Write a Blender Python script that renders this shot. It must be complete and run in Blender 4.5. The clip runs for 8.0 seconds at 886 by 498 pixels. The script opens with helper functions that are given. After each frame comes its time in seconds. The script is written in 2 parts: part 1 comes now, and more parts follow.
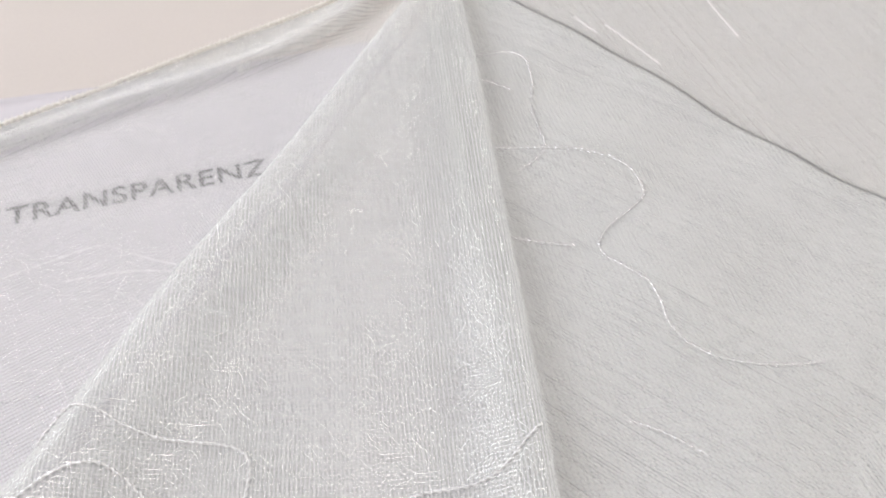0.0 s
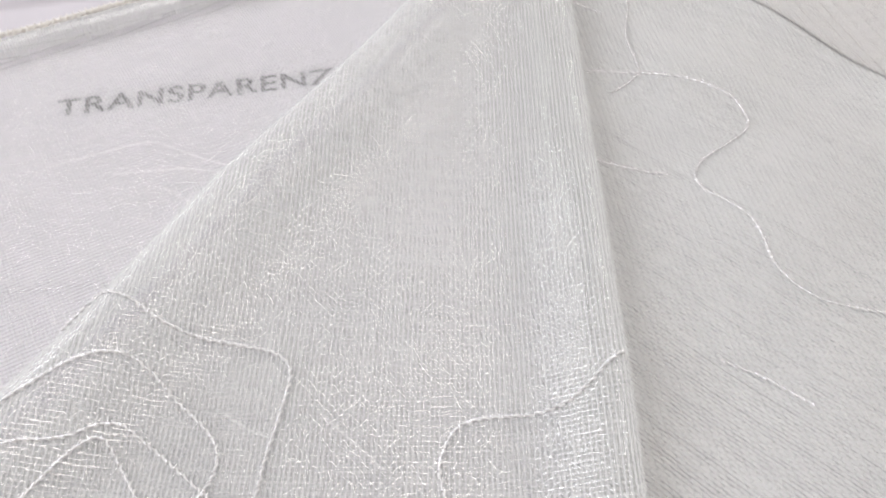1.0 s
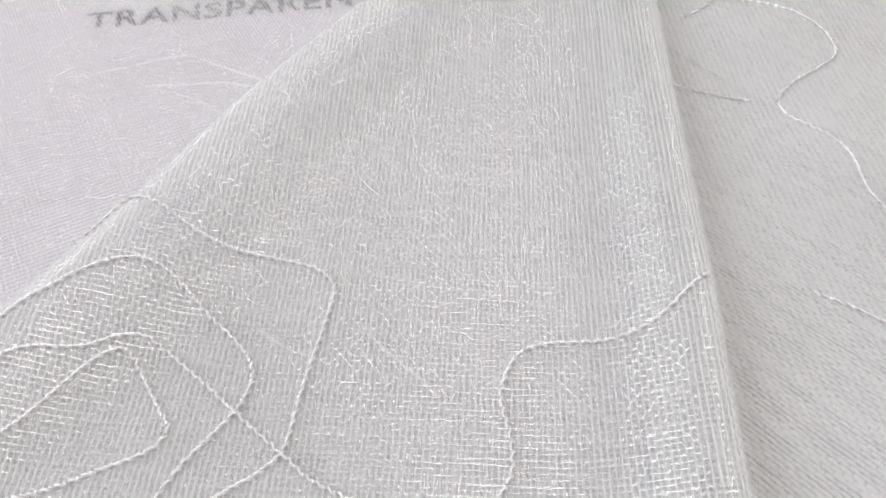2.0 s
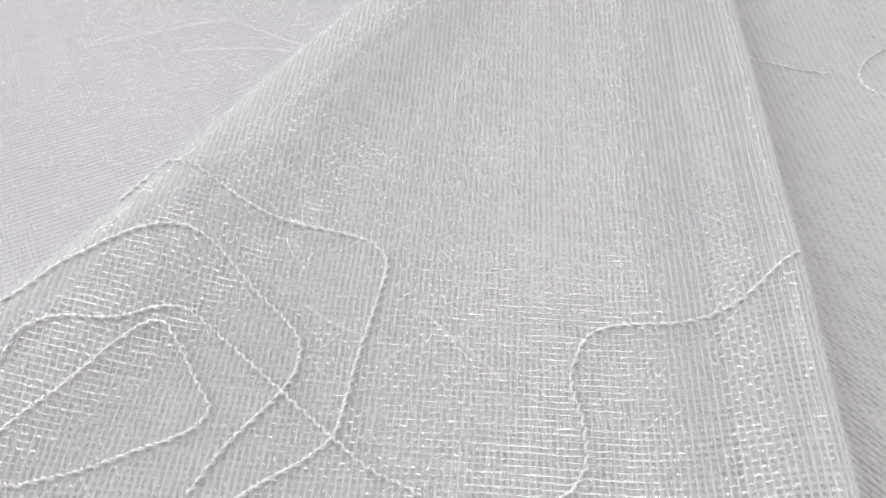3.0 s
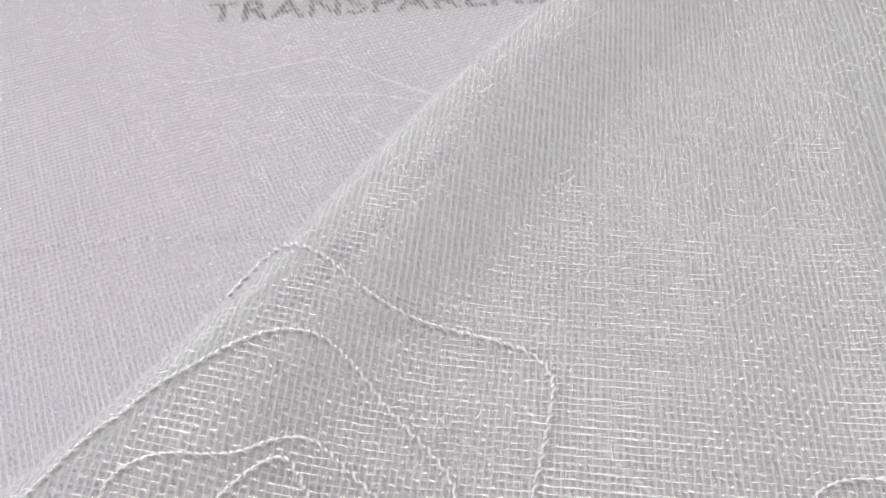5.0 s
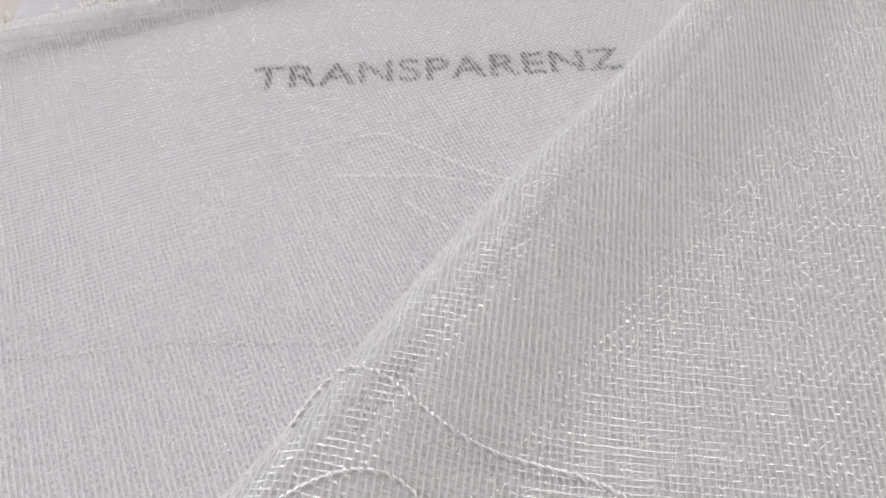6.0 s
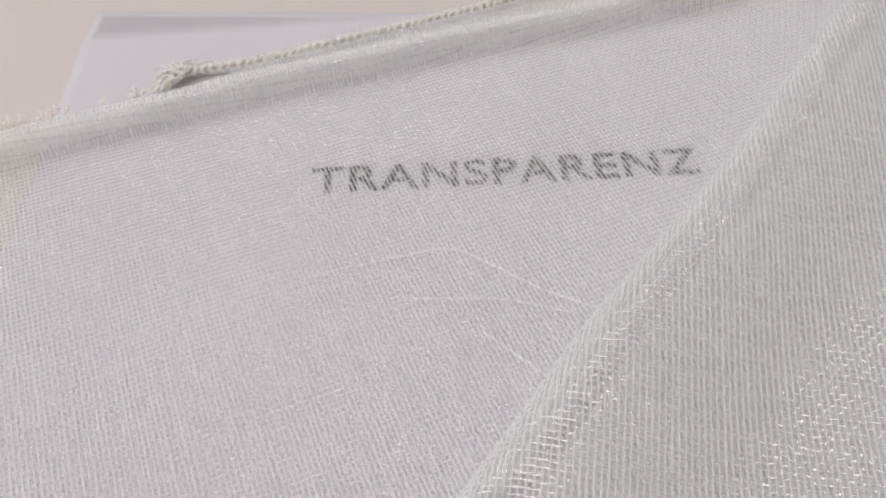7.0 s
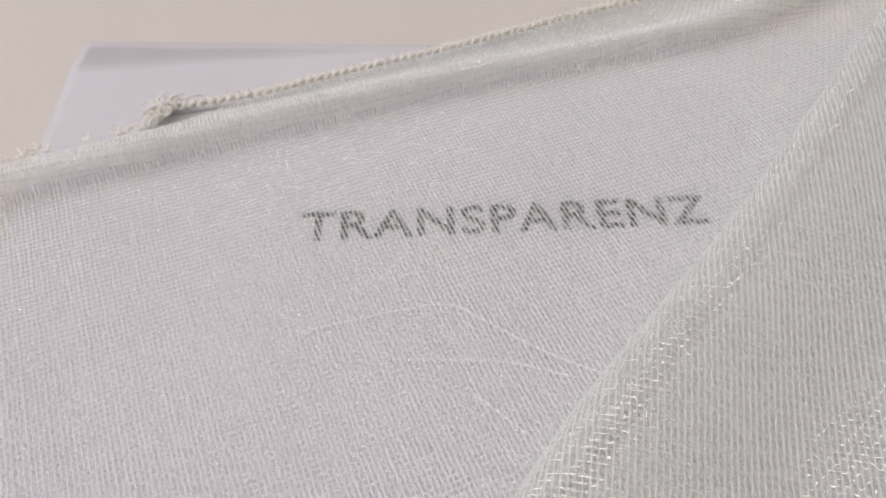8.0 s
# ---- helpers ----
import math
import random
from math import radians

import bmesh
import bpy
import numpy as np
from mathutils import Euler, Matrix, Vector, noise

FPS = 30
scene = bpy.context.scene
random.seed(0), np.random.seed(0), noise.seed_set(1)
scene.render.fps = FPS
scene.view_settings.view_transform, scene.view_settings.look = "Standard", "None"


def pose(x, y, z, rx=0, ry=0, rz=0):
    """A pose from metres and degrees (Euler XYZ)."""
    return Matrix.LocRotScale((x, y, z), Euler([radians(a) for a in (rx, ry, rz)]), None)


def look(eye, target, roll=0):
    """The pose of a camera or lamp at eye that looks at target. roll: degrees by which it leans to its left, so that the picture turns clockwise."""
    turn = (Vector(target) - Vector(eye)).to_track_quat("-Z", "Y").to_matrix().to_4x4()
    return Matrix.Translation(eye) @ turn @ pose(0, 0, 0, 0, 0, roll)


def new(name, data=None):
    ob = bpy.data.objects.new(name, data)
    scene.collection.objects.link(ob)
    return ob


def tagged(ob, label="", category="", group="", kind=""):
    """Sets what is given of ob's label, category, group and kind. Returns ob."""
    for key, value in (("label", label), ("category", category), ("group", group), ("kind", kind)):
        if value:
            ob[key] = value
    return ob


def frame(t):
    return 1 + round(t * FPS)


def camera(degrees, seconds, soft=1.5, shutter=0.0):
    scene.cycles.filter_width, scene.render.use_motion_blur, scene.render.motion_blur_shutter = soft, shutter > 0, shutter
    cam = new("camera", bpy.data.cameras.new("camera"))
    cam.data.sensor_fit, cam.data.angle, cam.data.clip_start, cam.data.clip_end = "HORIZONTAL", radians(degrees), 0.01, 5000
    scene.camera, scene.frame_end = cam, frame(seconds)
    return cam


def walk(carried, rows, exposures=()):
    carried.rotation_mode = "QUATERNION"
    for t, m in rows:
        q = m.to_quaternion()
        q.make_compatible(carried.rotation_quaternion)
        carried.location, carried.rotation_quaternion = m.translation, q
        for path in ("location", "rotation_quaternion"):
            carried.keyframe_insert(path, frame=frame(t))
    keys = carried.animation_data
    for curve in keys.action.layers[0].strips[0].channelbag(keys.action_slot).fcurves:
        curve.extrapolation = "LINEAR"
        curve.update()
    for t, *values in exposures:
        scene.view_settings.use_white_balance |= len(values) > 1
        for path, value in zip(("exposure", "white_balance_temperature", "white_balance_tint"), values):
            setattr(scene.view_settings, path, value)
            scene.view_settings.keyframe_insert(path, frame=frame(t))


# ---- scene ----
cam = camera(54.2, 8.0, soft=2.4)
METRES, EYE, TILT, LEAN, TURN = 0.16, 0.1695, -48.0, 0.0, 0.0
ROWS = [
    (0.0, 0.0, 0.0, 0.0, -0.0, -0.0, -0.0),
    (0.5, -0.0043, 0.0707, -0.0722, 2.8, -0.06, -2.82),
    (1.0, -0.0137, 0.131, -0.1232, 4.03, -0.12, -4.07),
    (1.5, -0.0351, 0.1855, -0.1825, 4.88, -0.28, -5.01),
    (3.0, -0.1052, 0.295, -0.2527, 6.51, -0.66, -6.78),
    (3.5, -0.1481, 0.3313, -0.2505, 7.07, -0.74, -7.22),
    (4.0, -0.1988, 0.3694, -0.2327, 7.52, -0.89, -7.59),
    (5.5, -0.284, 0.4669, -0.1416, 8.76, -1.25, -8.39),
    (6.0, -0.3297, 0.4841, -0.0878, 9.11, -1.37, -8.67),
    (6.5, -0.3821, 0.5003, -0.0199, 9.47, -1.46, -8.93),
    (7.0, -0.4198, 0.5252, 0.0239, 9.83, -1.29, -9.19),
    (7.5, -0.4164, 0.548, 0.0544, 10.12, -1.34, -9.44),
    (8.0, -0.4264, 0.5697, 0.0791, 10.15, -1.35, -9.74),
]
walk(cam, [(t, pose(0, 0, EYE, TILT, LEAN, TURN) @ pose(METRES * x, METRES * y, METRES * z, 90 + pitch, roll, yaw)) for t, x, y, z, yaw, pitch, roll in ROWS],
     exposures=[(0.0, -1.04, 6480, 10), (1.5, -1.09, 6450, 11), (3.5, -1.22, 6340, 11), (5.5, -1.37, 6450, 12), (8.0, -1.46, 6660, 12)])

# ---- light: a window on one side of the room and an added, unseen ceiling lamp ----
world = bpy.data.worlds.new("world")
scene.world = world
world.use_nodes = True
sky = world.node_tree.nodes.new("ShaderNodeTexSky")
sky.sky_type, sky.sun_disc = "NISHITA", False
sky.sun_elevation, sky.sun_rotation = radians(40), radians(-50)
world.node_tree.nodes["Background"].inputs["Strength"].default_value = 0.1
world.node_tree.links.new(sky.outputs["Color"], world.node_tree.nodes["Background"].inputs["Color"])


def area_lamp(name, m, sx, sy, watts, colour):
    lamp = bpy.data.lights.new(name, "AREA")
    lamp.shape, lamp.size, lamp.size_y, lamp.energy, lamp.color = "RECTANGLE", sx, sy, watts, colour
    ob = new(name, lamp)
    ob.matrix_world = m
    return ob


area_lamp("window_daylight", look((-1.44, 0.05, 1.2), (0, 0.1, 0)), 1.4, 1.2, 66, (0.955, 0.96, 1.0))
area_lamp("overhead_fill_light", look((0.25, 0.15, 2.20), (0.25, 0.15, 0)), 0.9, 0.9, 37, (1.0, 0.93, 0.90))


# many thin see-through yarns lie over one another
scene.cycles.transparent_max_bounces = 48
scene.cycles.max_bounces, scene.cycles.diffuse_bounces, scene.cycles.transmission_bounces = 24, 20, 20


# ---- materials ----
def material(name, colour, rough=0.5, specular=0.5):
    mat = bpy.data.materials.new(name)
    mat.use_nodes = True
    p = mat.node_tree.nodes["Principled BSDF"]
    p.inputs["Base Color"].default_value = (*colour, 1)
    p.inputs["Roughness"].default_value = rough
    p.inputs["Specular IOR Level"].default_value = specular
    return mat, mat.node_tree, p


def varied(tree, p, low, high, scale, bump=0.0, fine=None, coords="Object"):
    """Two scales of noise in the base colour, and a fine relief."""
    n, l = tree.nodes, tree.links
    co = n.new("ShaderNodeTexCoord")
    big, small, mix, ramp = n.new("ShaderNodeTexNoise"), n.new("ShaderNodeTexNoise"), n.new("ShaderNodeMath"), n.new("ShaderNodeMapRange")
    big.inputs["Scale"].default_value, small.inputs["Scale"].default_value = scale, fine or scale * 12
    big.inputs["Detail"].default_value, small.inputs["Detail"].default_value = 3, 4
    l.new(co.outputs[coords], big.inputs["Vector"])
    l.new(co.outputs[coords], small.inputs["Vector"])
    mix.operation = "ADD"
    l.new(big.outputs["Fac"], mix.inputs[0])
    l.new(small.outputs["Fac"], mix.inputs[1])
    ramp.inputs["From Min"].default_value, ramp.inputs["From Max"].default_value = 0.6, 1.4
    l.new(mix.outputs[0], ramp.inputs["Value"])
    col = n.new("ShaderNodeMix")
    col.data_type = "RGBA"
    col.inputs["A"].default_value, col.inputs["B"].default_value = (*low, 1), (*high, 1)
    l.new(ramp.outputs["Result"], col.inputs["Factor"])
    l.new(col.outputs["Result"], p.inputs["Base Color"])
    if bump:
        b = n.new("ShaderNodeBump")
        b.inputs["Strength"].default_value, b.inputs["Distance"].default_value = bump, 0.0002
        l.new(small.outputs["Fac"], b.inputs["Height"])
        l.new(b.outputs["Normal"], p.inputs["Normal"])
    return col


def yarn_material(name, low, high, rough, specular, through_light, see_through=0.0):
    """White thread: each yarn a little lighter or darker, some light passing through."""
    mat, tree, p = material(name, high, rough, specular)
    n, l = tree.nodes, tree.links
    geo, co, noise_tex = n.new("ShaderNodeNewGeometry"), n.new("ShaderNodeTexCoord"), n.new("ShaderNodeTexNoise")
    noise_tex.inputs["Scale"].default_value = 900
    l.new(co.outputs["Object"], noise_tex.inputs["Vector"])
    add = n.new("ShaderNodeMath")
    add.operation = "MULTIPLY_ADD"
    add.inputs[1].default_value = 0.5
    l.new(geo.outputs["Random Per Island"], add.inputs[0])
    l.new(noise_tex.outputs["Fac"], add.inputs[2])
    ramp = n.new("ShaderNodeMapRange")
    ramp.inputs["From Min"].default_value, ramp.inputs["From Max"].default_value = 0.3, 1.2
    l.new(add.outputs[0], ramp.inputs["Value"])
    col = n.new("ShaderNodeMix")
    col.data_type = "RGBA"
    col.inputs["A"].default_value, col.inputs["B"].default_value = (*low, 1), (*high, 1)
    l.new(ramp.outputs["Result"], col.inputs["Factor"])
    l.new(col.outputs["Result"], p.inputs["Base Color"])
    tr, mix = n.new("ShaderNodeBsdfTranslucent"), n.new("ShaderNodeMixShader")
    l.new(col.outputs["Result"], tr.inputs["Color"])
    mix.inputs["Fac"].default_value = through_light
    l.new(p.outputs["BSDF"], mix.inputs[1])
    l.new(tr.outputs["BSDF"], mix.inputs[2])
    clear, sheer = n.new("ShaderNodeBsdfTransparent"), n.new("ShaderNodeMixShader")
    sheer.inputs["Fac"].default_value = see_through
    l.new(mix.outputs["Shader"], sheer.inputs[1])
    l.new(clear.outputs["BSDF"], sheer.inputs[2])
    l.new(sheer.outputs["Shader"], n["Material Output"].inputs["Surface"])
    return mat


WARP = yarn_material("matt_white_yarn", (0.942, 0.95, 0.946), (0.982, 0.99, 0.986), 0.5, 0.4, 0.45, 0.56)
WEFT = yarn_material("glossy_white_filament", (0.942, 0.95, 0.946), (0.982, 0.99, 0.986), 0.2, 1.0, 0.4, 0.68)
SILK = yarn_material("shiny_white_embroidery_thread", (0.90, 0.90, 0.90), (0.97, 0.97, 0.97), 0.24, 1.0, 0.05, 0.0)
SILK.node_tree.nodes["Principled BSDF"].inputs["Metallic"].default_value = 0.15
WEFT.node_tree.nodes["Principled BSDF"].inputs["Metallic"].default_value = 0.36
for shiny in (SILK, WEFT):
    shiny.node_tree.nodes["Principled BSDF"].inputs["IOR"].default_value = 1.8
# grey ply puts the white thread's shaded dashes into colour; also one grey line
SHADE_AND_GREY_PLY = yarn_material("shade_and_grey_ply", (0.64, 0.64, 0.65), (0.78, 0.78, 0.79), 0.25, 1.0, 0.0)
SHADE_AND_GREY_PLY.node_tree.nodes["Principled BSDF"].inputs["Metallic"].default_value = 0.8
# grey of the needle thread, and of the shade drawn along the far fold
SHADE_AND_NEEDLE_GREY = yarn_material("shade_line_and_needle_thread_grey", (0.20, 0.20, 0.20), (0.32, 0.32, 0.31), 0.3, 0.7, 0.1)
CREAM = yarn_material("cream_overlock_thread", (0.88, 0.86, 0.82), (0.96, 0.95, 0.92), 0.45, 0.5, 0.3)
PAPER, tree_, p_ = material("white_office_paper", (0.86, 0.86, 0.89), 0.7, 0.2)
varied(tree_, p_, (0.52, 0.505, 0.54), (0.56, 0.545, 0.58), 30, 0.15, 2500)
INK, tree_, p_ = material("black_toner", (0.02, 0.02, 0.022), 0.5)
varied(tree_, p_, (0.015, 0.015, 0.017), (0.035, 0.035, 0.038), 400)
TABLE, tree_, p_ = material("warm_white_laminate", (0.52, 0.475, 0.45), 0.6, 0.3)
varied(tree_, p_, (0.53, 0.492, 0.468), (0.57, 0.532, 0.506), 9, 0.08, 900)
WALL, tree_, p_ = material("white_wall_paint", (0.8, 0.79, 0.77), 0.8)
varied(tree_, p_, (0.77, 0.76, 0.74), (0.83, 0.82, 0.80), 2, 0.3)
FLOOR, tree_, p_ = material("grey_carpet", (0.3, 0.29, 0.28), 0.95)
varied(tree_, p_, (0.25, 0.24, 0.23), (0.36, 0.35, 0.33), 6, 0.5)
METAL, tree_, p_ = material("grey_powder_coated_steel", (0.4, 0.4, 0.41), 0.4)
varied(tree_, p_, (0.37, 0.37, 0.38), (0.43, 0.43, 0.44), 20)
LAMP, tree_, p_ = material("fill_lamp_diffuser", (0.9, 0.88, 0.85), 0.5)
p_.inputs["Emission Color"].default_value, p_.inputs["Emission Strength"].default_value = (1, 0.94, 0.88, 1), 2.0


# ---- mesh helpers ----
def link(name, me, mats, parent=None, smooth=False):
    for m in mats if isinstance(mats, (list, tuple)) else [mats]:
        me.materials.append(m)
    if smooth:
        me.shade_smooth()
    ob = new(name, me)
    ob.parent = parent
    return ob


def part(name, bm, mat, parent=None, label="", smooth=False):
    me = bpy.data.meshes.new(name)
    bm.to_mesh(me)
    bm.free()
    ob = link(name, me, mat, parent, smooth)
    if label:
        ob["label"] = label
    return ob


def box(bm, x0, x1, y0, y1, z0, z1, bevel=0.0):
    made = bmesh.ops.create_cube(bm, size=1, matrix=Matrix.LocRotScale(((x0 + x1) / 2, (y0 + y1) / 2, (z0 + z1) / 2), None, (x1 - x0, y1 - y0, z1 - z0)))
    if bevel:
        edges = list({e for v in made["verts"] for e in v.link_edges})
        bmesh.ops.bevel(bm, geom=edges, offset=bevel, segments=3, affect="EDGES", profile=0.6)
    return bm


def array_mesh(name, verts, quads, slots=None):
    """A mesh of quads from arrays."""
    me = bpy.data.meshes.new(name)
    me.vertices.add(len(verts))
    me.vertices.foreach_set("co", np.asarray(verts, np.float32).ravel())
    me.loops.add(4 * len(quads))
    me.loops.foreach_set("vertex_index", np.asarray(quads, np.int32).ravel())
    me.polygons.add(len(quads))
    me.polygons.foreach_set("loop_start", np.arange(len(quads), dtype=np.int32) * 4)
    if slots is not None:
        me.polygons.foreach_set("material_index", np.asarray(slots, np.int32))
    me.update(calc_edges=True)
    me.shade_smooth()
    return me


def along(points, step=0.00025):
    """A smooth line through plan points in millimetres, at even steps."""
    p = np.array(points, float) * 0.001
    p = np.vstack([2 * p[0] - p[1], p, 2 * p[-1] - p[-2]])
    out = []
    for a, b, c, d in zip(p[:-3], p[1:-2], p[2:-1], p[3:]):
        t = np.linspace(0, 1, 24, endpoint=False)[:, None]
        out.append(0.5 * (2 * b + (c - a) * t + (2 * a - 5 * b + 4 * c - d) * t * t + (3 * b - a - 3 * c + d) * t ** 3))
    q = np.vstack(out + [p[-2:-1]])
    s = np.r_[0, np.cumsum(np.linalg.norm(np.diff(q, axis=0), axis=1))]
    u = np.arange(0, s[-1], step)
    return np.stack([np.interp(u, s, q[:, k]) for k in range(q.shape[1])], 1)


def smooth_line(points):
    """x as a smooth function of y through plan points in millimetres."""
    p = np.array(sorted((b, a) for a, b in points)) * 0.001
    ys, xs = p[:, 0], p[:, 1]
    m = np.gradient(xs, ys)

    def f(y):
        y = np.asarray(y, float)
        i = np.clip(np.searchsorted(ys, y) - 1, 0, len(ys) - 2)
        h = ys[i + 1] - ys[i]
        t = (y - ys[i]) / h
        c = np.clip(t, 0, 1)
        v = (2 * c ** 3 - 3 * c ** 2 + 1) * xs[i] + (c ** 3 - 2 * c ** 2 + c) * h * m[i] + (3 * c ** 2 - 2 * c ** 3) * xs[i + 1] + (c ** 3 - c ** 2) * h * m[i + 1]
        return v + (t < 0) * t * h * m[i] + (t > 1) * (t - 1) * h * m[i + 1]
    return f


def ripple(x, y, seed, size):
    """Soft unevenness of lying cloth, about -1 to 1."""
    r = np.random.RandomState(seed)
    total = 0
    for _ in range(6):
        a, k, ph = r.uniform(0, 2 * np.pi), r.uniform(0.6, 1.6) * 2 * np.pi / size, r.uniform(0, 6.28)
        total = total + np.sin(k * (np.cos(a) * x + np.sin(a) * y) + ph)
    return total / 3.2


# ---- the plan of the cloth, in millimetres ----
FOLD_LEFT = smooth_line([(-17.4, 246), (-37, 199), (-50, 168.5), (-59, 150), (-66, 135.5), (-73, 118), (-78.5, 104.5), (-85, 88), (-96, 65), (-110, 40)])
FOLD_RIGHT = smooth_line([(6.8, 254), (11.2, 214), (14.7, 174), (17.6, 143), (20, 115), (22, 92.4), (24.5, 55), (26.5, 25)])
FOLD_FAR = smooth_line([(-10, 300), (23.7, 265.5), (40.6, 247), (62, 226), (82, 203), (99, 184), (108.6, 173.5), (120, 166), (150, 149)])
HEM = smooth_line([(-225, 121.3), (-174.5, 162), (-153, 182), (-140, 195), (-125.4, 205.4), (-110, 215.7), (-95, 227), (-79, 239), (-40, 265.5), (0, 293)])
RIDGE = smooth_line([(-216, 125), (-173, 158.7), (-147, 176.4), (-131, 187.5), (-115, 197.6), (-99, 207.6), (-80, 218.6), (-55, 233.5), (-42, 245), (-26, 265), (-8, 290)])

HEM_RISE = 0.0047                             # height of the hem's roll over the table


def base_height(x, y):
    s = (RIDGE(y) - x) * 0.56                     # across the hem, growing towards the raw edge
    hump = np.where(s < 0, np.exp(-(s / 0.0019) ** 2), np.exp(-(s / 0.0055) ** 2))
    return 0.0008 + HEM_RISE * hump + 0.0003 * (1 + ripple(x, y, 3, 0.05)) + 0.0004 * np.clip(s / 0.01, 0, 1)


def under_height(x, y):
    return 0.0021 + 0.0003 * ripple(x, y, 5, 0.06)


def flap_top(x, y):
    dl, dr = np.maximum((x - FOLD_LEFT(y)) * 0.92, 0), np.maximum((FOLD_RIGHT(y) - x) * 0.99, 0)
    crest = np.maximum(np.exp(-(dl / 0.019) ** 3), np.exp(-(dr / 0.014) ** 2))
    span = 0.0045 * np.clip((y - 0.13) / 0.08, 0, 1)      # where the two folds come close, the cloth spans from one to the other
    return 0.0043 + span + (0.0078 - span) * crest + 0.0003 * ripple(x, y, 8, 0.05)


def right_height(x, y):
    s = (FOLD_FAR(y) - x) * 0.7
    return 0.0034 + 0.0018 * np.exp(-(s / 0.010) ** 2) + 0.0009 * ripple(x, y, 11, 0.06)


def rolled(s, r):
    """A fold of radius r along the line s = 0: the distance from the line, and the drop below the top, of cloth that would lie at s if flat."""
    a = (r - s) / r
    d = np.where(a < 0, s, np.where(a < np.pi, r - r * np.sin(np.clip(a, 0, np.pi)), r + (a - np.pi) * r))
    drop = np.where(a < 0, 0, np.where(a < np.pi, r * (1 - np.cos(np.clip(a, 0, np.pi))), 2 * r))
    return d, drop


def flap_place(x, y):
    sl, sr = (x - FOLD_LEFT(y)) * 0.92, (FOLD_RIGHT(y) - x) * 0.995
    dl, drop_l = rolled(sl, 0.0043 + 0.0022 * np.clip((0.115 - y) / 0.035, 0, 1))
    dr, drop_r = rolled(sr, 0.0036)
    px, py = x + (dl - sl) * 0.92 - (dr - sr) * 0.995, y + (dl - sl) * 0.37 - (dr - sr) * 0.08
    z = flap_top(px, py) - np.maximum(drop_l, drop_r)
    return px, py, np.where(np.maximum(drop_l, drop_r) > 0.005, np.maximum(z, 0.0034), z)


def flap_inside(x, y):
    sl, sr = (x - FOLD_LEFT(y)) * 0.92, (FOLD_RIGHT(y) - x) * 0.995
    return (sl > -0.015) & (sr > -0.013) & (sl + sr > 0.004) & (y > 0.028) & (y < 0.285)


def right_place(x, y):
    s = (FOLD_FAR(y) - x) * 0.7
    d, drop = rolled(s, 0.0012)
    px, py = x - (d - s) * 0.7, y - (d - s) * 0.7
    return px, py, right_height(px, py) - drop


def right_inside(x, y):
    s = (FOLD_FAR(y) - x) * 0.7
    return (s > -0.009) & (x > FOLD_RIGHT(y) - 0.012) & (y > 0.04) & (x < 0.145) & (y < 0.28)


def flat_place(height):
    return lambda x, y: (x, y, height(x, y))


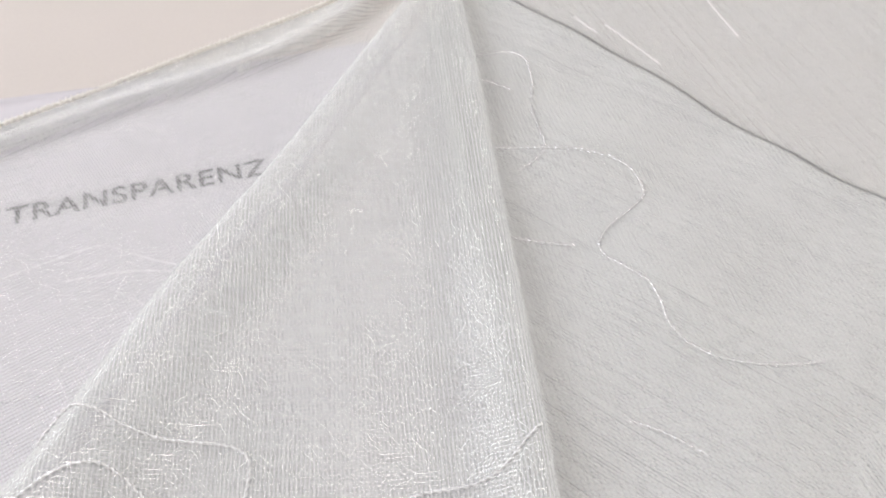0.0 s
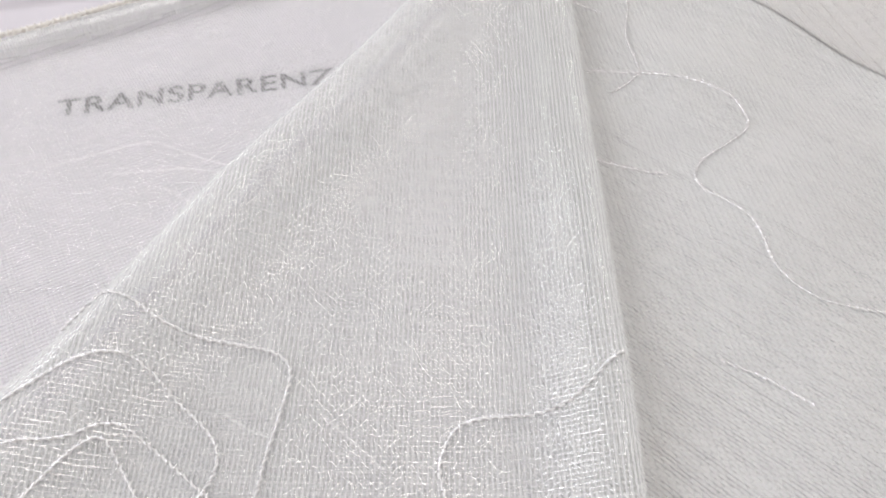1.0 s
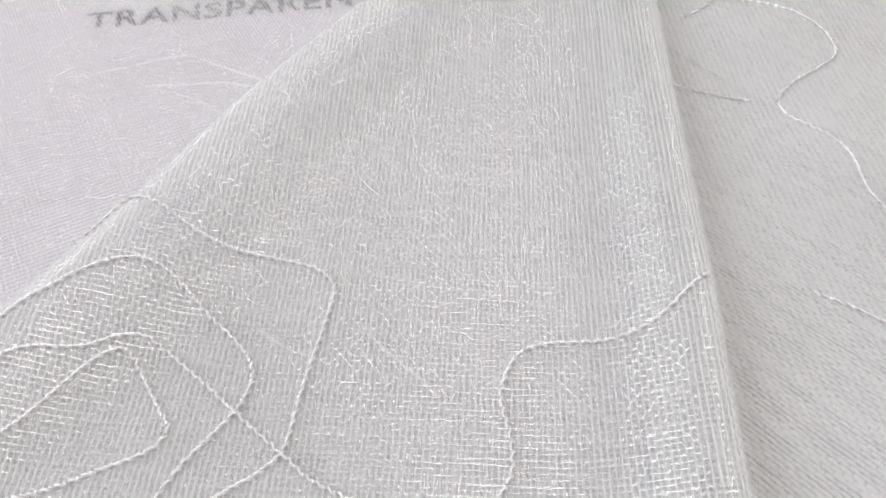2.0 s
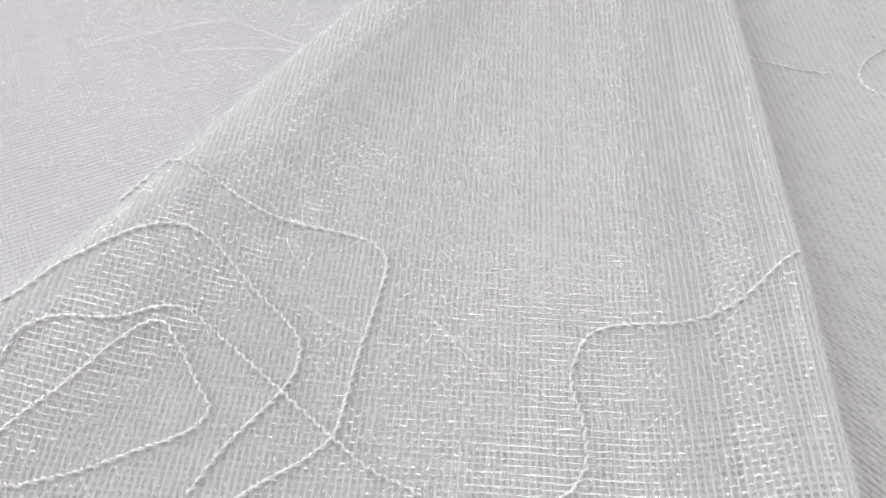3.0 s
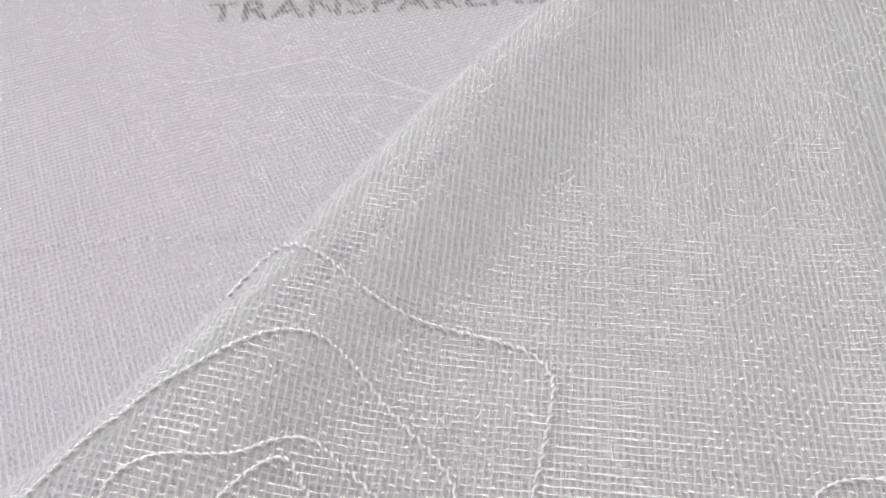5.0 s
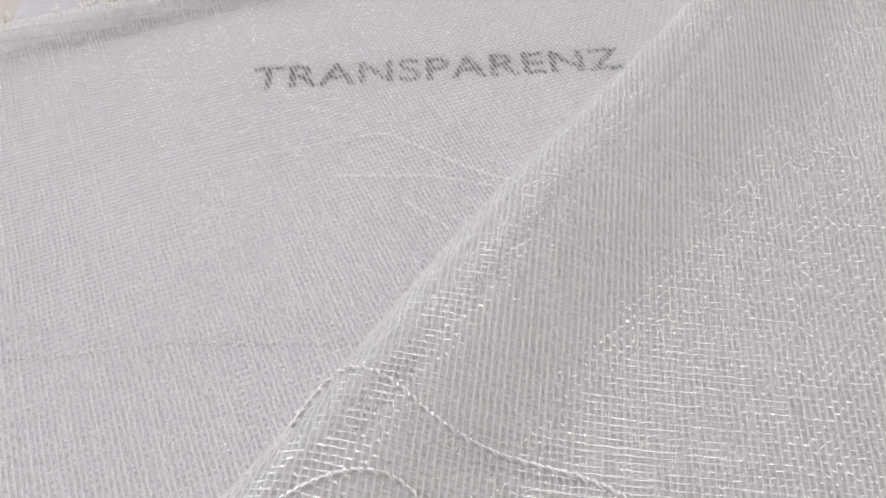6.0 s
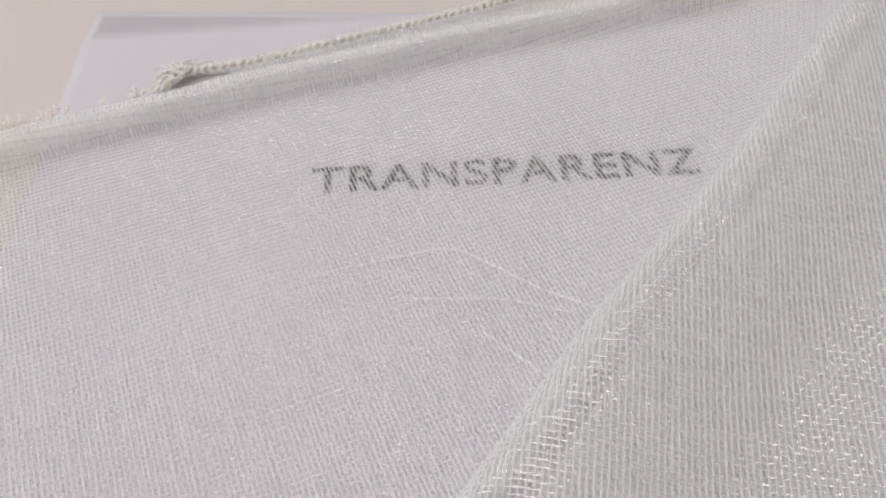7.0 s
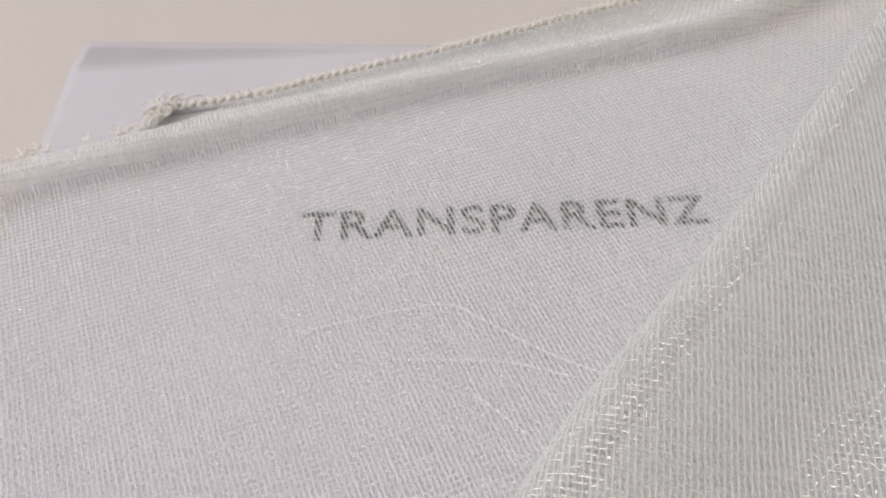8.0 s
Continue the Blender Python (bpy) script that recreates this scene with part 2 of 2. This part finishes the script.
# ---- weaving ----
def weave(name, parent, place, inside, bounds, angle, pitch_warp, pitch_weft, w_warp, w_weft, step, seed, sides=5, label="", crooked=1.0):
    """Cloth of single yarns passing over and under each other, laid on the surface that place() gives. angle: the warp's way in plan, degrees."""
    r = np.random.RandomState(seed)
    ca, sa = math.cos(radians(angle)), math.sin(radians(angle))
    x0, x1, y0, y1 = bounds
    cx, cy, half = (x0 + x1) / 2, (y0 + y1) / 2, math.hypot(x1 - x0, y1 - y0) / 2
    verts, quads, slots, count = [], [], [], 0
    for kind, (pitch, other, width, thick) in enumerate(((pitch_warp, pitch_weft, w_warp, 0.00012), (pitch_weft, pitch_warp, w_weft, 0.00010))):
        n, m = int(2 * half / pitch), int(2 * half / step)
        # crooked spacing, yarn by yarn and along each yarn
        v = (np.arange(n) - n / 2 + crooked * r.uniform(-0.16, 0.16, n)) * pitch
        u = (np.arange(m) - m / 2) * step
        U, V = np.meshgrid(u, v)
        V = V + crooked * pitch * 0.10 * np.sin(U * r.uniform(150, 420, (n, 1)) + r.uniform(0, 6.28, (n, 1)))
        wide = width * (1 + r.uniform(-0.2, 0.22, (n, 1)) + 0.14 * np.sin(U * r.uniform(300, 1300, (n, 1)) + r.uniform(0, 6.28, (n, 1))))
        X, Y = (cx + ca * U - sa * V, cy + sa * U + ca * V) if kind == 0 else (cx - sa * U + ca * V, cy + ca * U + sa * V)
        ok = inside(X, Y)
        wide = wide * (1 + 0.09 * ripple(X, Y, seed + 7, 0.03))
        rows_used = ok.any(axis=1)
        X, Y, U, V, ok, wide = X[rows_used], Y[rows_used], U[rows_used], V[rows_used], ok[rows_used], wide[rows_used]
        number = np.nonzero(rows_used)[0][:, None]
        P = np.stack(place(X, Y), -1)
        e = 0.0002
        tu = (ca, sa) if kind == 0 else (-sa, ca)
        Pa = np.stack(place(X + e * tu[0], Y + e * tu[1]), -1) - P
        Pb = np.stack(place(X - e * tu[1], Y + e * tu[0]), -1) - P
        N = np.cross(Pa, Pb)
        N /= np.linalg.norm(N, axis=-1, keepdims=True) + 1e-12
        S = np.cross(N, Pa)
        S /= np.linalg.norm(S, axis=-1, keepdims=True) + 1e-12
        wave = np.cos(np.pi * (U / other + number)) * (0.00011 if kind == 0 else -0.00005)
        P = P + N * (wave + (0.00003 if kind == 0 else 0))[..., None]
        wide = wide[..., None] / 2
        # a flat-topped section
        ring = [P + S * wide - N * thick * 0.5, P + S * wide * 0.66 + N * thick, P - S * wide * 0.66 + N * thick, P - S * wide - N * thick * 0.5]
        if sides == 5:
            ring.append(P - N * thick)
        k = len(ring)
        index = np.full(ok.shape, -1)
        index[ok] = np.arange(ok.sum())
        verts.append(np.stack(ring, 2)[ok].reshape(-1, 3))
        a, b = index[:, :-1], index[:, 1:]
        run = (a >= 0) & (b >= 0)
        a, b = a[run] * k + count, b[run] * k + count
        for j in range(k):
            jj = (j + 1) % k
            quads.append(np.stack([a + j, b + j, b + jj, a + jj], 1))
            slots.append(np.full(len(a), kind))
        count += int(ok.sum()) * k
    ob = link(name, array_mesh(name, np.vstack(verts), np.vstack(quads), np.concatenate(slots)), [WARP, WEFT], parent)
    return tagged(ob, label, kind="stuff")


def twisted(name, parent, path, up, mat, width=0.00062, lay=0.0014, label="", second=None):
    """A two-ply stitched thread along a 3D path, with the normals up."""
    T = np.gradient(path, axis=0)
    T /= np.linalg.norm(T, axis=1, keepdims=True) + 1e-12
    S = np.cross(up, T)
    S /= np.linalg.norm(S, axis=1, keepdims=True) + 1e-12
    s = np.r_[0, np.cumsum(np.linalg.norm(np.diff(path, axis=0), axis=1))]
    verts, quads, count, k = [], [], 0, 5
    for ply in (0, np.pi):
        ph = 2 * np.pi * s / lay + ply
        c = path + S * (np.cos(ph) * width * 0.30)[:, None] + up * (np.sin(ph) * width * 0.30 + width * 0.35)[:, None]
        q = np.arange(k) * 2 * np.pi / k
        ring = c[:, None] + S[:, None] * (np.cos(q) * width * 0.27)[None, :, None] + up[:, None] * (np.sin(q) * width * 0.27)[None, :, None]
        verts.append(ring.reshape(-1, 3))
        i, j = np.meshgrid(np.arange(len(path) - 1), np.arange(k), indexing="ij")
        i, j = i.ravel(), j.ravel()
        quads.append(count + np.stack([i * k + j, (i + 1) * k + j, (i + 1) * k + (j + 1) % k, i * k + (j + 1) % k], 1))
        count += len(path) * k
    slots = np.repeat([0, 1 if second else 0], len(quads[0]))
    ob = link(name, array_mesh(name, np.vstack(verts), np.vstack(quads), slots), [mat, second] if second else mat, parent)
    if label:
        ob["label"] = label
    return ob


def laid(points, place, lift=0.0002):
    """Plan points as a path on a surface, and the surface's normals there."""
    q = along(points)
    e = 0.0002
    at = lambda dx, dy: np.stack(place(q[:, 0] + dx, q[:, 1] + dy), -1)
    P = at(0, 0)
    N = np.cross(at(e, 0) - P, at(0, e) - P)
    N /= np.linalg.norm(N, axis=1, keepdims=True) + 1e-12
    return P + N * lift, N


# ---- room: assumed, out of view; its white walls bounce light onto the table ----
def plain(name, x0, x1, y0, y1, z0, z1, mat):
    return tagged(part(name, box(bmesh.new(), x0, x1, y0, y1, z0, z1), mat), kind="structure")


plain("floor", -1.6, 2.1, -2.1, 2.1, -0.85, -0.75, FLOOR)
plain("ceiling", -1.6, 2.1, -2.1, 2.1, 2.25, 2.35, WALL)
plain("wall_north", -1.5, 2.0, 2.0, 2.1, -0.75, 2.25, WALL)
plain("wall_south", -1.5, 2.0, -2.1, -2.0, -0.75, 2.25, WALL)
plain("wall_east", 2.0, 2.1, -2.1, 2.1, -0.75, 2.25, WALL)
wall_west = bmesh.new()
box(wall_west, -1.6, -1.5, -2.1, -0.75, -0.75, 2.25)
box(wall_west, -1.6, -1.5, 0.85, 2.1, -0.75, 2.25)
box(wall_west, -1.6, -1.5, -0.75, 0.85, -0.75, 0.35)
box(wall_west, -1.6, -1.5, -0.75, 0.85, 1.95, 2.25)
tagged(part("wall_west", wall_west, WALL), kind="structure")
window_bm = bmesh.new()
for y in (-0.75, 0.02, 0.79):
    box(window_bm, -1.58, -1.52, y, y + 0.06, 0.35, 1.95, 0.005)
box(window_bm, -1.58, -1.52, -0.69, 0.79, 0.35, 0.41, 0.005)
box(window_bm, -1.58, -1.52, -0.69, 0.79, 1.89, 1.95, 0.005)
tagged(part("window_1", window_bm, WALL), kind="structure")

table = tagged(new("table"), "wide table with a warm white matt laminate top", "table")
table.location = (0, 0.2, -0.75)
top = part("tabletop", box(bmesh.new(), -0.7, 0.7, -0.45, 0.45, 0.722, 0.75, 0.002), TABLE, table)
for sx in (-0.64, 0.64):
    for sy in (-0.39, 0.39):
        part("leg", box(bmesh.new(), sx - 0.02, sx + 0.02, sy - 0.02, sy + 0.02, 0, 0.722, 0.002), METAL, table)
# unseen fixture, assumed above the table to carry the overhead fill
lamp_body = tagged(new("added_ceiling_lamp"), "square white ceiling lamp with a diffuser, added out of view as fill light", "lamp")
lamp_body.location = (0.25, 0.15, 2.25)
part("housing", box(bmesh.new(), -0.48, 0.48, -0.48, 0.48, -0.02, 0, 0.004), WALL, lamp_body)
part("diffuser", box(bmesh.new(), -0.45, 0.45, -0.45, 0.45, -0.034, -0.021, 0.003), LAMP, lamp_body)


# ---- the printed sheet ----
def paper_sheet():
    """An A4 sheet whose far edge lifts a little at one corner."""
    nu, nv, w, h = 106, 298, 0.210, 0.297
    u, v = np.meshgrid(np.linspace(0, w, nu), np.linspace(0, h, nv))
    lift = 1.0 * np.clip(0.0042 * (1 - u / 0.08) - v, 0, 1)
    z = 0.00025 + lift + 0.00006 * (1 + ripple(u, v, 2, 0.09))
    tops = np.stack([u + 0.9 * lift, -v, z], -1).reshape(-1, 3)
    verts = np.vstack([tops, tops - (0, 0, 0.00011)])
    i, j = np.meshgrid(np.arange(nv - 1), np.arange(nu - 1), indexing="ij")
    a = (i * nu + j).ravel()
    q = np.stack([a, a + nu, a + nu + 1, a + 1], 1)
    n = nu * nv
    rim = list(range(nu)) + [k * nu + nu - 1 for k in range(1, nv)] + [(nv - 1) * nu + k for k in range(nu - 2, -1, -1)] + [k * nu for k in range(nv - 2, 0, -1)]
    rim = np.array(rim)
    nxt = np.roll(rim, -1)
    quads = np.vstack([q, q[:, ::-1] + n, np.stack([rim, nxt, nxt + n, rim + n], 1)])
    return array_mesh("paper_sheet", verts, quads)


sheet = tagged(link("paper_sheet", paper_sheet(), PAPER), "white A4 sheet with one printed black word, lying on the table", "paper")
sheet.matrix_world = pose(-0.1832, 0.1995, 0, 0, 0, 16.3)
font = bpy.data.curves.new("printed_word", "FONT")
font.body, font.size, font.align_x, font.offset, font.space_character = "TRANSPARENZ", 0.0096, "LEFT", 0.00016, 1.08
word = new("printed_word", font)
bpy.context.view_layer.update()
me = bpy.data.meshes.new_from_object(word.evaluated_get(bpy.context.evaluated_depsgraph_get()))
bpy.data.objects.remove(word)
co = np.empty(len(me.vertices) * 3)
me.vertices.foreach_get("co", co)
co = co.reshape(-1, 3)
co[:, 0] = (co[:, 0] - co[:, 0].min()) / np.ptp(co[:, 0]) * 0.0712
co[:, 1] = (co[:, 1] - co[:, 1].min()) / np.ptp(co[:, 1]) * 0.0070
co[:, 2] = 0.00045
me.vertices.foreach_set("co", co.ravel())
word = link("printed_word", me, INK, sheet)
word["label"] = "black printed word in plain capitals"
word.matrix_parent_inverse = Matrix.Identity(4)
word.matrix_basis = sheet.matrix_world.inverted() @ pose(-0.1178, 0.1606, 0, 0, 0, 16.7)

# ---- the curtain cloth ----
curtain = tagged(new("sheer_curtain"), "white sheer curtain cloth with stitched contour lines, folded on a table", "curtain")


def base_inside(x, y):
    return (x > HEM(y) + 0.0012) & (x < FOLD_LEFT(y) + 0.022) & (y > 0.035) & (y < 0.29) & (x > -0.215) & (y > 0.045 - 0.9 * (x + 0.09))


def under_inside(x, y):
    return (x > FOLD_LEFT(y) + 0.006) & (y > 0.03) & (y < 0.29) & (x < 0.16) & (y > 0.034 - 0.9 * (x + 0.09))


base = weave("base_layer", curtain, flat_place(base_height), base_inside, (-0.22, 0.02, 0.03, 0.29), -54, 0.00078, 0.00100, 0.00036, 0.00036, 0.00040, 21, crooked=0.16,
             label="upper layer of open white weave over the sheet")
hem_fold = weave("hem_fold", curtain, flat_place(lambda x, y: base_height(x, y) + 0.00004 + 0.00045 * np.clip((RIDGE(y) + 0.005 - x) / 0.007, 0, 1)), lambda x, y: (x > HEM(y) + 0.0012) & (x < RIDGE(y) + 0.0036) & (y > 0.09) & (y < 0.29),
                 (-0.22, 0.0, 0.08, 0.29), -58, 0.00078, 0.00100, 0.00036, 0.00040, 0.00045, 25, crooked=0.5, label="doubled hem of open white weave")
under = weave("under_layer", curtain, flat_place(under_height), under_inside, (-0.22, 0.16, 0.03, 0.29), -72, 0.00088, 0.00098, 0.00084, 0.00095, 0.0008, 22, sides=4, crooked=0.4,
              label="lower layer of open white weave")
flap = weave("folded_flap", curtain, flap_place, flap_inside, (-0.13, 0.05, 0.02, 0.285), -85, 0.00092, 0.00102, 0.00024, 0.00078, 0.0005, 23, crooked=0.2,
             label="pleat of open white weave with rounded folded edges")
right = weave("turned_layer", curtain, right_place, right_inside, (0.0, 0.15, 0.03, 0.285), -38, 0.00085, 0.00100, 0.00082, 0.00100, 0.0006, 24, crooked=0.2, sides=4,
              label="turned-back layer of white weave with a folded edge")

def flap_line(points):
    """A contour line stitched on the pleat."""
    return twisted("embroidered_line", flap, *laid(points, flap_place), SILK, width=0.00072, lay=0.0019, label="shiny white stitched contour line", second=SHADE_AND_GREY_PLY)


flap_line([(-83.8, 88.5), (-83.0, 94.0), (-81.6, 96.2), (-78.6, 97.9), (-73.4, 97.0), (-68.1, 94.5), (-63.3, 93.2), (-58.8, 92.7), (-53.2, 92.7), (-47.5, 92.3), (-43.0, 90.9), (-40.3, 87.5), (-40.2, 80.7), (-40.6, 74.1), (-40.9, 68.0), (-40.9, 61.4), (-41.3, 56.5), (-44.1, 52.6), (-47.7, 49.4), (-53.1, 44.1)])
flap_line([(-94.2, 57.5), (-90.9, 65.4), (-88.4, 68.9), (-86.1, 73.1), (-83.3, 76.4), (-80.5, 79.8), (-77.3, 82.8), (-73.8, 84.9), (-69.7, 85.4), (-64.9, 83.2), (-59.3, 78.9), (-53.7, 74.9), (-50.0, 71.0), (-49.0, 66.7), (-50.0, 62.3), (-52.5, 57.3), (-54.9, 52.7), (-57.6, 45.1)])
flap_line([(-89.5, 50.0), (-87.2, 57.3), (-86.9, 61.2), (-85.3, 63.8), (-82.4, 65.9), (-78.3, 67.3), (-75.1, 68.9), (-72.6, 71.0), (-70.0, 72.5), (-66.7, 72.6), (-60.6, 69.2), (-55.2, 65.7), (-49.9, 62.1), (-45.1, 58.9), (-40.3, 55.8), (-35.8, 52.8), (-28.1, 50.0)])
flap_line([(-83.9, 48.8), (-81.8, 52.7), (-79.6, 56.1), (-77.4, 60.2), (-75.2, 64.5), (-72.6, 68.4), (-70.3, 69.9), (-68.3, 68.7), (-64.9, 65.0), (-61.4, 60.9), (-59.0, 58.1), (-59.7, 54.9), (-62.7, 52.2), (-65.8, 50.3), (-68.8, 48.2), (-72.5, 45.9), (-76.2, 44.2), (-80.0, 42.6), (-83.5, 44.2), (-83.9, 48.8)])
flap_line([(-14.0, 49.2), (-10.1, 52.9), (-8.8, 54.5), (-7.7, 58.2), (-8.5, 64.0), (-10.3, 69.2), (-10.3, 73.0), (-8.6, 78.2), (-5.1, 80.7), (0.2, 81.6), (4.9, 81.9), (8.7, 82.8), (11.7, 84.1), (14.6, 86.6), (17.4, 89.9), (20.5, 93.1)])
RIGHT_LINES = [
    [(12, 188), (28.6, 188.1), (38.2, 186.9), (47.5, 183.3), (53.1, 177.9), (55.0, 170.0), (51.1, 164.6), (44.2, 158.3), (40.8, 152.2), (42.1, 147.3), (46.6, 143.4), (51.4, 137.9), (53.2, 131.6), (54.2, 125.6), (57.8, 119.8), (63.6, 116.1), (71.1, 114.2), (80.0, 113.4), (88.0, 114.2)],
    [(10.0, 233.0), (21.2, 234.9), (26.4, 230.9), (27.9, 220.5), (26.9, 206.6), (28.5, 197.4), (29.4, 188.6), (25.8, 182.6), (21.6, 179.1)],
    [(10.5, 220.7), (16, 218.2), (21.1, 215.4)],
    [(14, 154.8), (19.3, 153.6), (25.8, 152.2), (34.5, 151.2)],
    [(40.3, 99.3), (47.3, 96.5), (52.7, 93.0), (56.4, 90.4)],
]
for line in RIGHT_LINES:
    twisted("embroidered_line", right, *laid(line, right_place), SILK, width=0.00046, lay=0.0019, label="shiny white stitched contour line", second=SHADE_AND_GREY_PLY)
# a dark thread drawn in as the shade under the folded edge
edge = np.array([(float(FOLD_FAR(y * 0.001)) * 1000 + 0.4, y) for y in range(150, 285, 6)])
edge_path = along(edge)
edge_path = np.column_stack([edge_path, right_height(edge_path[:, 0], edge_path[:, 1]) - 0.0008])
twisted("edge_shade", right, edge_path, np.tile((0.0, 0.0, 1.0), (len(edge_path), 1)), SHADE_AND_NEEDLE_GREY, width=0.0010, lay=0.002, label="thin grey thread drawn as the shade along the fold")
UNDER_LINES = [
    [(44.8, 257.6), (48, 252.6), (51.4, 247.5)], [(54.9, 252.5), (61.2, 242.7), (69.9, 229.6)], [(92.0, 269.9), (95.5, 257), (98.5, 245.9)],
    [(-51.3, 79.0), (-45.7, 76.1), (-38, 74.0)], [(-33.4, 80.8), (-28.4, 76.8), (-23.7, 73.4), (-19.9, 70.1)],
]
for line in UNDER_LINES:
    twisted("embroidered_line", under, *laid(line, flat_place(under_height), 0.0003), SILK, label="shiny white stitched contour line")
BACK_LINES = [
    [(-111.7, 141.7), (-105.6, 145.4), (-97.5, 149.6), (-89.9, 152.6), (-84.1, 151.1), (-73.6, 147.5), (-62, 145.0)],
    [(-95.0, 140.8), (-86.6, 142.5), (-78.2, 144.2), (-68.0, 143.9)], [(-81.9, 137.3), (-77.2, 135.0), (-68.6, 130.3)],
]
for line in BACK_LINES:
    twisted("embroidered_line", base, *laid(line, flat_place(base_height), -0.00004), SILK, width=0.00025, label="white stitched line on the back of the weave")
twisted("embroidered_line", base, *laid([(-150, 89), (-135.6, 93.9), (-120.9, 98.5), (-106.1, 103.4), (-92.7, 106.5), (-80, 109)], flat_place(base_height), -0.0003), SHADE_AND_GREY_PLY,
        width=0.00026, label="thin grey stitched line on the back of the weave")


# ---- overlocked raw edge ----
def overlock():
    """The line along the raw edge, with its stitches leaning over it."""
    line = [(-155.2, 187.2), (-140, 195.2), (-125.4, 205.4), (-110, 215.9), (-95, 227), (-79, 239), (-60, 252), (-40, 265.5), (-15, 283)]
    q = along(line, 0.0018)
    z = base_height(q[:, 0] + 0.002, q[:, 1] - 0.001) + 0.0004
    P = np.column_stack([q, z])
    core = along(P * 1000, 0.0006)
    up = np.tile((0.0, 0.0, 1.0), (len(core), 1))
    seam = twisted("overlock_seam", curtain, core - (0, 0, 0.0006), up, CREAM, width=0.0009, lay=0.004, label="cream overlock stitching along the raw edge")
    # the needle thread that holds the loops, a little inside the edge
    inner = along([(x + 1.5, y - 2.2) for x, y in line], 0.0005)
    inner = np.column_stack([inner, base_height(inner[:, 0], inner[:, 1]) + 0.0002])
    twisted("needle_thread", seam, inner, np.tile((0.0, 0.0, 1.0), (len(inner), 1)), SHADE_AND_NEEDLE_GREY, width=0.00034, lay=0.0012, label="thin grey needle thread")
    # one stitch: a loop of thread over the edge, its ends crossing towards the needle thread
    t = np.linspace(0, 1, 15)
    bow = np.column_stack([(t - 0.5) * 0.0030 + 0.0006 * np.sin(2 * np.pi * t), 0.0013 * np.sin(np.pi * t) - 0.0009, 0.0003 + 0.0006 * np.sin(np.pi * t)])
    stitch = None
    r = random.Random(4)
    for k in range(len(P) - 1):
        way = math.atan2(P[k + 1, 1] - P[k, 1], P[k + 1, 0] - P[k, 0])
        if stitch is None:
            stitch = twisted("stitch", seam, bow, np.tile((0.0, 0.0, 1.0), (15, 1)), CREAM, width=0.0010, lay=0.0030)
            ob = stitch
        else:
            ob = new("stitch", stitch.data)
            ob.parent = seam
        ob.matrix_basis = Matrix.Translation(P[k] - np.array((0, 0, 0.0005))) @ pose(0, 0, 0, r.uniform(-8, 8), r.uniform(-8, 8), math.degrees(way) + 24 + r.uniform(-9, 9))
    return seam


overlock()


def frayed_ends():
    """Loose yarn ends standing out of the raw edge."""
    r = random.Random(9)
    for k in range(95):
        f = r.random()
        x = -0.205 + f * 0.052
        y = float(np.interp(x, [-0.225, -0.1745, -0.153], [0.1213, 0.162, 0.182])) - 0.0006
        z = float(base_height(x + 0.001, y - 0.0005)) + 0.0004
        length, a = r.uniform(0.0012, 0.0034), radians(r.uniform(100, 150))
        t = np.linspace(0, 1, 10)
        bend = r.uniform(-0.9, 0.9)
        c = np.column_stack([x + length * t * np.cos(a + bend * t), y + length * t * np.sin(a + bend * t), z + 0.0012 * t * r.uniform(-0.9, 0.8)])
        twisted("loose_thread", curtain, c, np.tile((0.0, 0.0, 1.0), (10, 1)), CREAM, width=r.uniform(0.0003, 0.0006), lay=0.002)
    for k in range(60):
        a, length = radians(r.uniform(110, 235)), r.uniform(0.0018, 0.0068)
        t = np.linspace(0, 1, 12)
        bend = r.uniform(-1.3, 1.3)
        x, y = -0.1545 + r.uniform(-0.001, 0.002), 0.1865 + r.uniform(-0.0025, 0.0015)
        c = np.column_stack([x + length * t * np.cos(a + bend * t), y + length * t * np.sin(a + bend * t), 0.0028 + 0.001 * np.sin(t * 3) * r.uniform(-1, 1.4) - 0.0012 * t])
        twisted("loose_thread", curtain, c, np.tile((0.0, 0.0, 1.0), (12, 1)), CREAM, width=r.uniform(0.0003, 0.0006), lay=0.0018)


frayed_ends()
